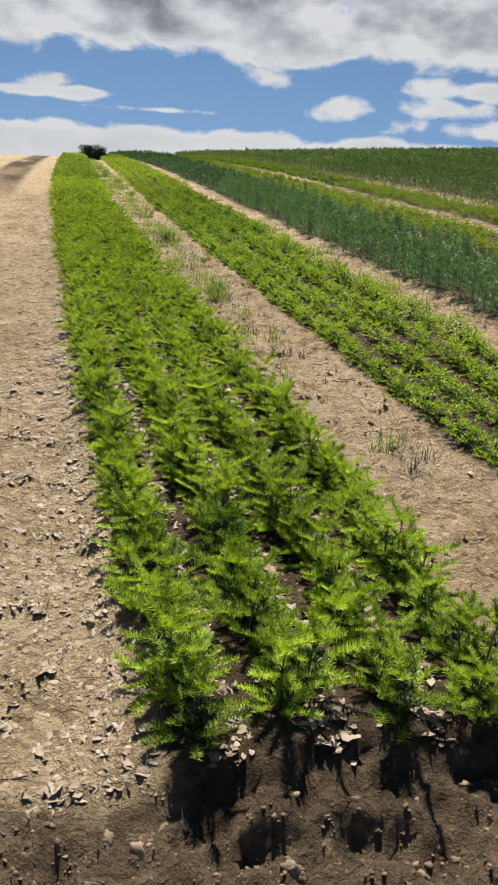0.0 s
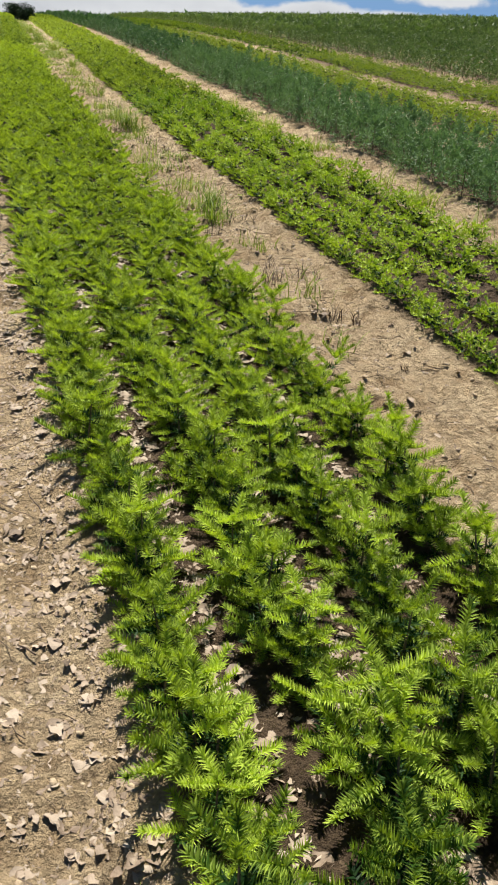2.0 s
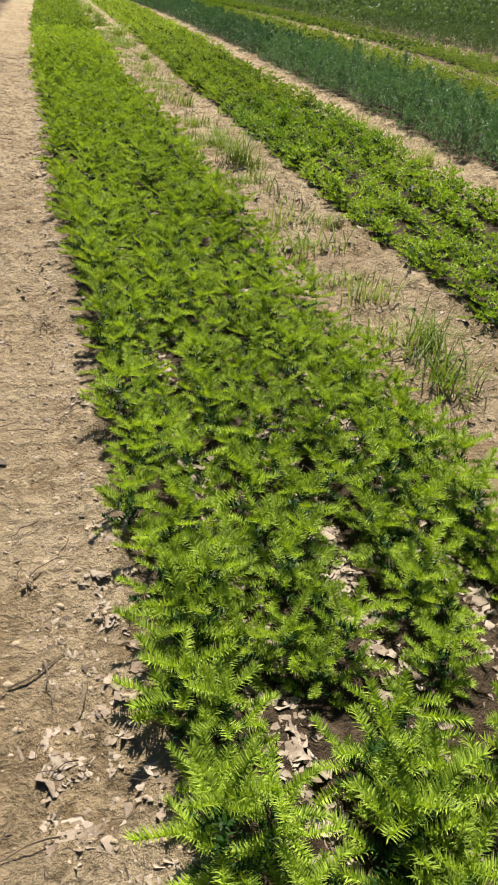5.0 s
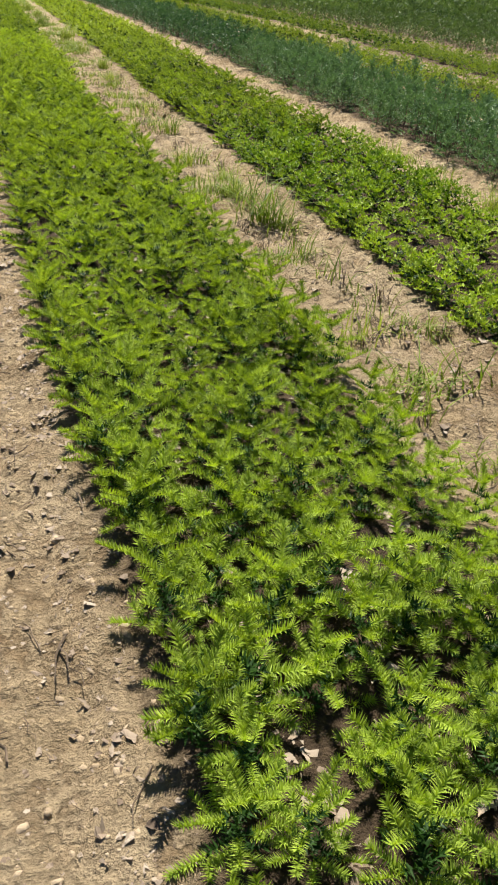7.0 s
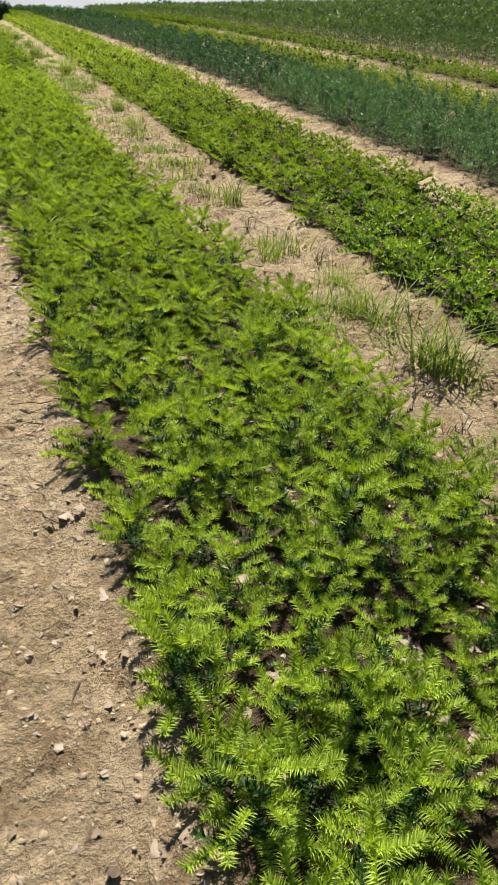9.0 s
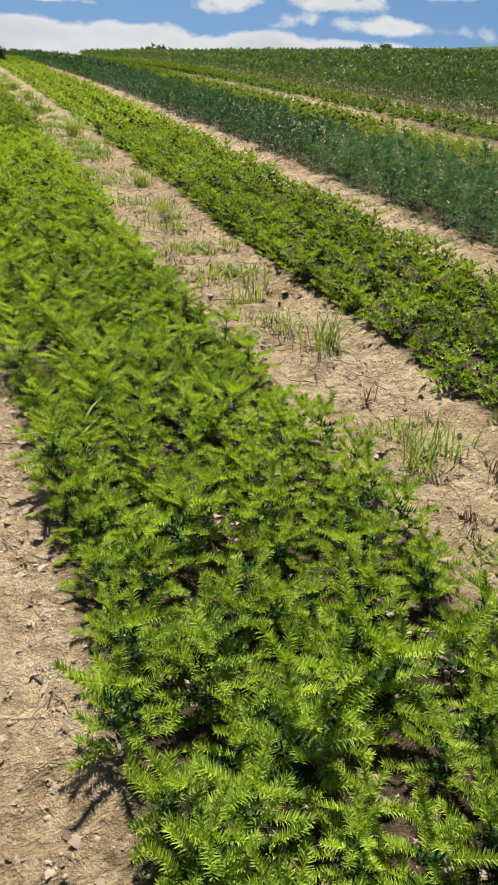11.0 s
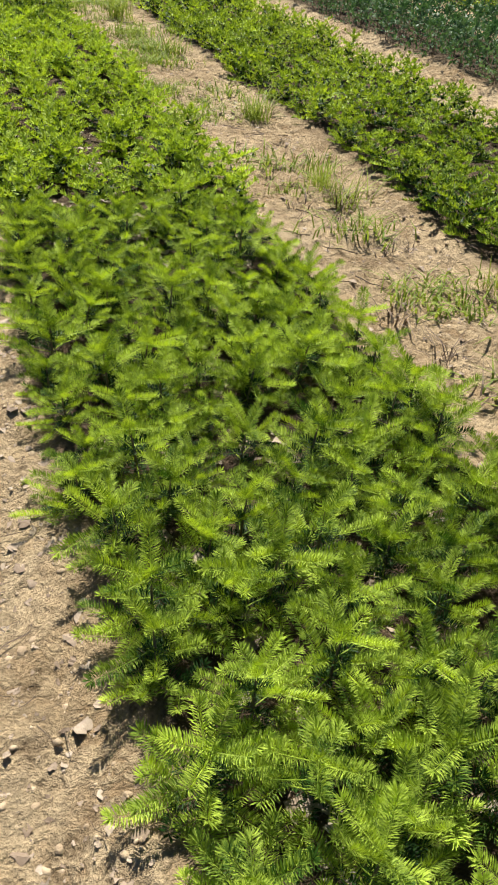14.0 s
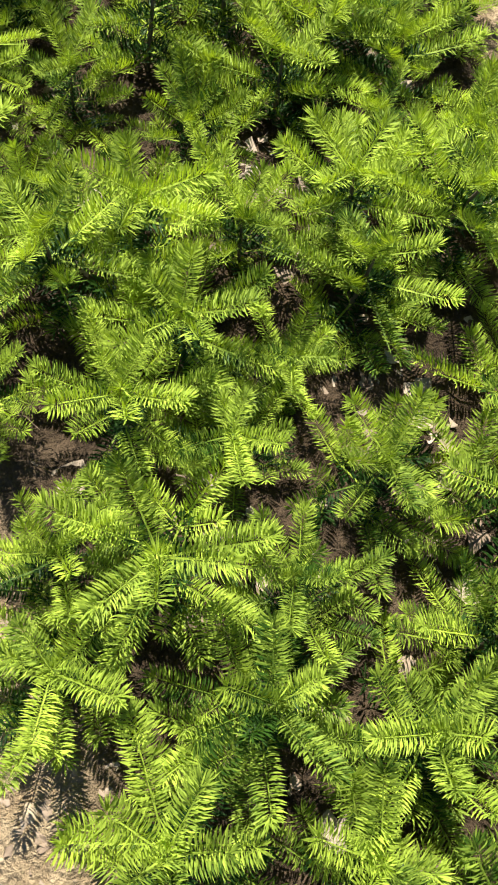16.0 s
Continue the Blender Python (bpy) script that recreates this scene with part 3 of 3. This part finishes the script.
# ---- taller dark seedlings ----
def dark_fir(seed, shoots, count, size, width):
    """An upright dark conifer, brush-like shoots rising all the way up: stem and foliage."""
    rs = np.random.RandomState(seed)
    h = rs.uniform(0.25, 0.36)
    out = [needles(rs, np.array([0, 0, h * 0.8]), np.array([rs.normal(0, 0.1), rs.normal(0, 0.1), 1.0]), np.array([1.0, 0, 0]), h * 0.3, count, size, width, False, 0.6, True)]
    for i in range(shoots):
        k = (i + rs.rand()) / shoots
        a, tl = i * 2.4 + rs.normal(0, 0.3), 0.12 + 0.75 * k + rs.normal(0, 0.2)
        d = np.array([math.cos(a) * math.cos(tl), math.sin(a) * math.cos(tl), math.sin(tl)])
        ln = (0.165 * (1 - k) ** 0.8 + 0.045) * rs.uniform(0.7, 1.2)
        start = np.array([0, 0, h * (0.04 + 0.84 * k)]) + d * ln * 0.25
        out.append(needles(rs, start, d, np.array([0, 0, 1.0]) + rs.normal(0, 0.2, 3), ln * 0.75, count, size, width, False, 0.5, i % 3 == 0))
    return tube([(0, 0, -0.02), (0, 0, h * 0.9)], [0.005, 0.002], 3), join(out)


near_dark = [dark_fir(500 + i, 26, 12, 0.034, 0.0115) for i in range(6)]
mid_dark = [dark_fir(520 + i, 13, 6, 0.046, 0.021) for i in range(6)]
far_dark = [dark_fir(540 + i, 8, 4, 0.085, 0.042) for i in range(6)]
DARK_FIELD = "dense rows of tall dark blue-green conifer seedlings"


def dark_rows(plants, places, mat=DARK):
    return field("dark_seedling_rows", [[p[i] for p in plants] for i in (1, 0)], places, (mat, STEM), DARK_FIELD, ("", "stems"))


C0, C1 = BEDS[2]
dark_rows(near_dark, places_in(C0, C1, 4.0, 21.0, 5, 0.165, 6, rs, (0.7, 1.4), 0.06, 0.05))
dark_rows(mid_dark, places_in(C0, C1, 21.05, 38, 5, 0.17, 6, rs, (0.85, 1.2), 0.03, 0.04))
dark_rows(far_dark, places_in(C0, C1, 38.05, FIELD_END, 5, 0.2, 6, rs, (0.95, 1.25), 0.03, 0.04))
for b in range(5, 9):
    dark_rows(mid_dark, places_in(BEDS[b][0] - 0.15, BEDS[b][1] + 0.25, 8 if b < 7 else 14, 32, 5, 0.22, 6, rs, (0.9, 1.35), 0.03, 0.05), MIXED)
    dark_rows(far_dark, places_in(BEDS[b][0] - 0.15, BEDS[b][1] + 0.25, 32.1, FIELD_END, 5, 0.235, 6, rs, (1.0, 1.35), 0.03, 0.05), MIXED)


# the same crop goes on up the slope to the side
for k, bed in enumerate(BEDS[9:]):
    dark_rows(far_dark, places_in(*bed, 10 + 2 * k, FIELD_END, 4, 0.42, 6, rs, (1.15, 1.5), 0.03, 0.10), MIXED)


# ---- litter, clods and weeds ----
def dead_leaf(seed):
    """A torn, crumpled dry leaf: a lobed rim curling up round a creased midrib."""
    rs = np.random.RandomState(seed)
    n, m = 5, 3
    u, v = np.meshgrid(np.linspace(-1, 1, n), np.linspace(-1, 1, m), indexing="ij")
    wide = rs.uniform(0.4, 0.8) * np.sqrt(np.clip(1.05 - u ** 2, 0.06, 1)) * (1 + rs.normal(0, 0.30, (n, m)))
    x, y = 0.042 * (u + 0.10 * rs.normal(0, 1, (n, m))), 0.042 * v * wide * (1 + 0.15 * rs.normal(0, 1, (n, m)))
    curl, fold, bow = rs.uniform(-4, 14), rs.uniform(0.05, 0.35) * rs.choice([-1, 1]), rs.uniform(-4, 5)
    z = curl * y ** 2 + fold * np.abs(y) + bow * x ** 2 + rs.normal(0, 0.004, (n, m))
    w = np.stack([x.ravel(), y.ravel(), z.ravel()], 1)
    w[:, 2] -= np.sort(w[:, 2])[2]
    t = []
    for a in range(n - 1):
        for b in range(m - 1):
            if rs.rand() < 0.08:
                continue
            k = a * m + b
            t += [(k, k + m, k + m + 1), (k, k + m + 1, k + 1)]
    return w, np.array(t)


def clod(seed, detail=1):
    """An angular lump of earth."""
    rs = np.random.RandomState(seed)
    bm = bmesh.new()
    bmesh.ops.create_icosphere(bm, subdivisions=detail, radius=1.0)
    k = rs.uniform(0.7, 1.3, 3)
    for w in bm.verts:
        w.co = Vector(w.co * (1 + 0.6 * noise.noise(Vector(w.co) * 1.3 + Vector((seed, 0, 0))) + 0.4 * noise.noise(Vector(w.co) * 3 + Vector((0, seed, 0)))))
        w.co = Vector((w.co.x * k[0], w.co.y * k[1], w.co.z * k[2] * 0.7))
    bm.verts.index_update()
    v = np.array([w.co[:] for w in bm.verts])
    t = np.array([[w.index for w in f.verts] for f in bm.faces])
    bm.free()
    return v, t


def twig(seed):
    rs = np.random.RandomState(seed)
    n = 5
    p = np.cumsum(np.stack([np.full(n, 0.04), rs.normal(0, 0.010, n), rs.normal(0, 0.004, n)], 1), 0)
    p[:, 2] += 0.006 - p[:, 2].min()
    return tube(p, np.linspace(0.003, 0.0012, n), 4)


def strewn(name, shapes, mat, areas, size, label, category, tilt=0.0, sink=0.0, smooth=False):
    """Bits strewn over oblong areas (x0, x1, y0, y1, how many)."""
    out = []
    for x0, x1, y0, y1, many in areas:
        for _ in range(many):
            x, y = rs.uniform(x0, x1), rs.uniform(y0, y1)
            s = size[0] + (size[1] - size[0]) * rs.rand() ** 2
            out.append((rs.randint(len(shapes)), x, y, 0, rs.uniform(0, 6.28), s, abs(rs.normal(0, tilt)), rs.uniform(0, 6.28)))
    z = ground([o[1] for o in out], [o[2] for o in out])
    v, t = scatter(shapes, [(o[0], o[1], o[2], zz - sink * o[5], *o[4:]) for o, zz in zip(out, z)])
    return tagged(new(name, mesh_of(name, v, t, mat, smooth)), label, category, kind="stuff")


leaves = [dead_leaf(i) for i in range(24)]
strewn("leaf_litter", leaves, LEAF,
       [(-0.06, 0.26, 1.7, 7.0, 4200), (-0.3, 0.0, 1.7, 5.5, 1500), (0.06, 0.18, 7.0, 19.0, 700), (-0.8, 0.0, 1.7, 7, 250), (0.2, 1.4, 1.8, 20, 2600), (1.4, 2.1, 2.6, 24, 2600), (3.42, 4.05, 6, 24, 1500)],
       (0.16, 0.62), "pale brown dried leaves strewn over the soil", "leaf litter", tilt=0.08, sink=0.010, smooth=True)
strewn("leaf_litter", leaves, LEAF, [(-0.25, 0.16, 7.0, 19.5, 2200), (-0.08, 0.20, 7.0, 19.5, 700)], (0.07, 0.36), "small broken leaf scraps on the bare track", "leaf litter", tilt=0.1, sink=0.003)
strewn("leaf_litter", leaves, LEAF, [(A0 + (A1 - A0) * k / 4 - 0.06, A0 + (A1 - A0) * k / 4 + 0.06, y0, y1, many) for k in (1, 2, 3) for y0, y1, many in ((1.75, 8, 1500), (8, 20, 900))],
       (0.2, 0.7), "pale dried leaves lying between the seedling rows", "leaf litter", tilt=0.2, sink=0.004, smooth=True)
strewn("leaf_litter", leaves, TWIG, [(1.4, 2.1, 2.5, 20, 1500), (-0.25, 0.2, 2.0, 19.5, 1200)], (0.08, 0.36), "dark brown rotted leaf scraps on the soil", "leaf litter", tilt=0.1, sink=0.003, smooth=True)
clods = [clod(i) for i in range(8)]
strewn("soil_clods", clods, CLOD, [(-0.38, 0.2, 1.8, 19.5, 4200), (-1.2, -0.3, 1.8, 12, 500), (1.38, 2.1, 2.5, 24, 2800), (3.42, 3.98, 6, 24, 300)], (0.003, 0.013), "small dry clods of pale earth", "clods", sink=0.4, smooth=True)
strewn("moist_clods", [clod(20 + i, 1) for i in range(8)], MOIST_CLOD, [(-1.0, 2.0, 1.15, 1.62, 2600), (-1.0, 0.1, 1.5, 1.75, 500)], (0.002, 0.007), "dark moist clods of dug earth", "clods", sink=0.4)
strewn("moist_clods", [clod(40 + i, 2) for i in range(6)], MOIST_CLOD, [(-1.0, 1.9, 1.15, 1.66, 240)], (0.008, 0.020), "larger crumbling lumps of dug brown earth", "clods", sink=0.3, smooth=True)
twigs = [twig(i) for i in range(8)]
strewn("dead_twigs", twigs, TWIG, [(-0.5, 0.2, 1.8, 20, 900), (1.4, 2.1, 2.5, 24, 1300), (0.2, 1.4, 1.8, 20, 160), (3.42, 3.98, 6, 24, 300)], (0.25, 1.0), "thin dead twigs and straw on the soil", "twigs")


def grass_tuft(seed, many, tall, label, spread=0.05, mat=GRASS, wide=0.0030, group="grass tufts on the path", category="grass", bends=(0.2, 1.7)):
    """A tuft of arching grass blades."""
    r = np.random.RandomState(seed)
    parts = []
    for _ in range(many):
        a, l, bend = r.uniform(0, 6.283), tall * r.uniform(0.5, 1.35), r.uniform(*bends)
        o = np.array([r.normal(0, spread), r.normal(0, spread * 1.5), -0.01])
        d = np.array([math.cos(a), math.sin(a), 0])
        w = np.array([-d[1], d[0], 0]) * wide
        pts = [o + d * l * bend * s * s * 0.8 + np.array([0, 0, l * (s - 0.35 * bend * s * s)]) for s in (0, 0.35, 0.7, 1.0)]
        v = np.array([pts[0] - w, pts[0] + w, pts[1] - w, pts[1] + w, pts[2] - w * 0.7, pts[2] + w * 0.7, pts[3]])
        parts.append((v, np.array([(0, 1, 3), (0, 3, 2), (2, 3, 5), (2, 5, 4), (4, 5, 6)])))
    v, t = join(parts)
    return tagged(new("grass_tuft", mesh_of("grass_tuft", v, t, mat)), label, category, group)


tufts = [grass_tuft(i, n, h, "green grass tuft growing on the bare path") for i, (n, h) in enumerate([(70, 0.24), (44, 0.17), (110, 0.27), (16, 0.24)])]
TUFTS = [(1.64, 8.1, 2, 1.1), (1.69, 9.1, 0, 1.0), (1.72, 8.5, 2, 0.9), (1.76, 10.8, 0, 0.9), (1.76, 12.9, 0, 1.1), (1.62, 5.6, 3, 0.8), (1.8, 4.0, 1, 0.8),
         (1.74, 6.27, 3, 1.0), (1.62, 6.36, 3, 0.9), (1.72, 11.7, 1, 1.0), (1.75, 12.4, 2, 1.15), (1.7, 13.1, 2, 0.8), (1.73, 11.2, 3, 1.1), (1.6, 10.6, 1, 1.0),
         (1.5, 9.85, 3, 1.0), (1.7, 10.05, 3, 1.2), (1.82, 15.4, 0, 1.0), (1.78, 14.2, 1, 1.0), (1.64, 14.1, 0, 0.9), (1.8, 13.5, 2, 0.7), (1.55, 13.2, 1, 0.9),
         (1.82, 18.8, 0, 0.7), (1.74, 16.3, 1, 0.9), (1.99, 20.2, 2, 0.9), (1.93, 19.1, 1, 0.8), (1.76, 16.4, 3, 1.1), (1.55, 15.9, 3, 1.0), (2.0, 24.9, 2, 1.3),
         (1.9, 24.2, 2, 1.2), (1.95, 22.3, 0, 1.1), (1.55, 16.6, 3, 0.9), (2.02, 17.5, 1, 0.7), (1.88, 18.6, 0, 0.8), (1.58, 17.5, 3, 0.7), (3.55, 7.6, 0, 1.0), (3.45, 6.9, 1, 1.1), (3.5, 8.4, 0, 1.1), (3.6, 9.3, 1, 1.1), (3.5, 11.0, 0, 0.9), (3.55, 12.6, 2, 0.8), (3.5, 14.2, 0, 1.0), (3.5, 13.3, 1, 1.0),
         (1.72, 27.5, 2, 1.2), (1.8, 30.0, 2, 1.2), (1.7, 33.0, 2, 1.3), (1.75, 7.4, 1, 0.9)]
for i, (x, y, k, s) in enumerate(TUFTS):
    x += max(0, float(sway(y)) - 0.06)
    m = pose(x, y, float(ground(x, y)), 0, 0, 77 * i) @ Matrix.Scale(s, 4)
    if i < 4:
        tufts[i].matrix_basis = m
    else:
        copy_thing(tufts[k], Matrix.Identity(4)).matrix_basis = m


# wide low grass, denser towards the crest, and withered stalks
def blades(seed, many, tall, spread, wide):
    """Loose arching blades round one spot. Returns (verts, tris)."""
    r = np.random.RandomState(seed)
    parts = []
    for _ in range(many):
        a, l, bend = r.uniform(0, 6.283), tall * r.uniform(0.5, 1.35), r.uniform(0.5, 2.0)
        o = np.array([r.normal(0, spread), r.normal(0, spread * 1.5), -0.01])
        d = np.array([math.cos(a), math.sin(a), 0])
        w = np.array([-d[1], d[0], 0]) * wide
        pts = [o + d * l * bend * q * q * 0.8 + np.array([0, 0, l * (q - 0.35 * bend * q * q)]) for q in (0, 0.5, 1.0)]
        parts.append((np.array([pts[0] - w, pts[0] + w, pts[1] - w, pts[1] + w, pts[2]]), np.array([(0, 1, 3), (0, 3, 2), (2, 3, 4)])))
    return join(parts)


def weeds(name, shapes, mat, xy, size, label, category):
    out = [(rs.randint(len(shapes)), x, y, float(ground(x, y)), rs.uniform(0, 6.28), rs.uniform(*size), 0, 0) for x, y in xy]
    v, t = scatter(shapes, out)
    return tagged(new(name, mesh_of(name, v, t, mat)), label, category, kind="stuff")


rs = np.random.RandomState(77)
run = list(rs.uniform(7.6, 15, 12)) + list(rs.uniform(15.5, 20, 10)) + list(rs.uniform(20, 27, 45)) + list(rs.uniform(27, 50, 110))
weeds("path_grass", [blades(30 + i, 90, 0.10, 0.075, 0.0034) for i in range(4)], GRASS,
      [(rs.normal(1.70, 0.12 + 0.06 * float(step(y, 18, 24))) + max(0, float(sway(y)) - 0.06), y) for y in run] + [(rs.normal(3.62, 0.09), y) for y in rs.uniform(6.5, 30, 22)], (0.6, 1.25),
      "low spreading yellow-green grass on the bare path", "grass")
weeds("withered_weeds", [blades(40 + i, 9 + 3 * i, 0.14, 0.02, 0.0026) for i in range(4)], TWIG,
      [(rs.uniform(1.48, 2.02), y) for y in rs.uniform(3.4, 20, 60)], (0.5, 1.2),
      "withered brown weed stalks standing in dry soil", "weeds")


tall_grass = grass_tuft(61, 9, 0.20, "broad arching grass blades among the fir seedlings", 0.015, GRASS, 0.0065, bends=(1.0, 1.5))
tall_grass.location = (0.36, 14.42, float(ground(0.36, 14.42)))
sprout = grass_tuft(62, 14, 0.032, "small dark green weed growing on the bare track", 0.008, GRASS, 0.0040, "", "weed")
sprout.location = (-0.01, 14.68, float(ground(-0.01, 14.68)))


def shrub(x, y, wide, tall, seed, label, count=2600, leaf=0.07, name="shrub", mat=SHRUB):
    """A dense dark bush: limbs and a crown of many small leaves in uneven clumps."""
    r = np.random.RandomState(seed)
    root = new(name)
    root.location = (x, y, float(land(x, y)))
    limbs = []
    heads = []
    for i in range(9):
        a, q = r.uniform(0, 6.283), r.uniform(0.1, 0.36) * wide
        top = np.array([math.cos(a) * q, math.sin(a) * q, tall * r.uniform(0.5, 0.86)])
        limbs.append(tube([(0, 0, -0.05), top * (0.4, 0.4, 0.5), top], [0.03 * tall, 0.02 * tall, 0.008 * tall], 5))
        heads.append((top, r.uniform(0.16, 0.26) * wide))
        heads.append((top * (1.15, 1.15, 0.45), r.uniform(0.16, 0.24) * wide))
    vs = []
    for i in range(count):
        c, q = heads[r.randint(len(heads))]
        d = r.normal(0, 1, 3)
        d /= np.linalg.norm(d)
        p = c + d * q * r.rand() ** 0.4 * (1, 1, 0.85)
        p[2] = max(p[2], 0.02)
        u, w = r.normal(0, 1, 3), r.normal(0, 1, 3)
        u /= np.linalg.norm(u)
        w = np.cross(u, w)
        w /= np.linalg.norm(w)
        vs.append(np.array([p - w * leaf * 0.3, p + w * leaf * 0.3, p + u * leaf]))
    v = np.concatenate(vs)
    for part_name, arr, skin in (("limbs", join(limbs), STEM), ("crown", (v, np.arange(len(v)).reshape(-1, 3)), mat)):
        p = new(part_name, mesh_of(part_name, *arr, skin))
        p.parent = root
    return tagged(root, label, "shrub")


for x, y, wide, tall, seed in ((2.92, 47.4, 0.95, 0.62, 3), (2.86, 50.2, 1.05, 0.72, 4), (2.80, 53.4, 1.0, 0.68, 12), (2.74, 56.6, 1.05, 0.76, 13)):
    shrub(x, y, wide, tall, seed, "dense dark evergreen bush at the crest of the field", 3600, 0.055)
for x, y, wide, tall, seed in ((178, 358, 7, 0.9, 5), (184, 353, 5, 0.7, 6), (226, 329, 7, 1.2, 7), (238, 322, 6, 1.4, 8)):
    shrub(x, y, wide, tall, seed, "far dark hedge bush on the hill", 500, 0.7, "hedge_bush", DARK)
shrub(30, 128, 5.0, -1.75 - float(land(30, 128)), 9, "far dark tree beyond the crest of the field", 700, 0.7, "far_tree", DARK)
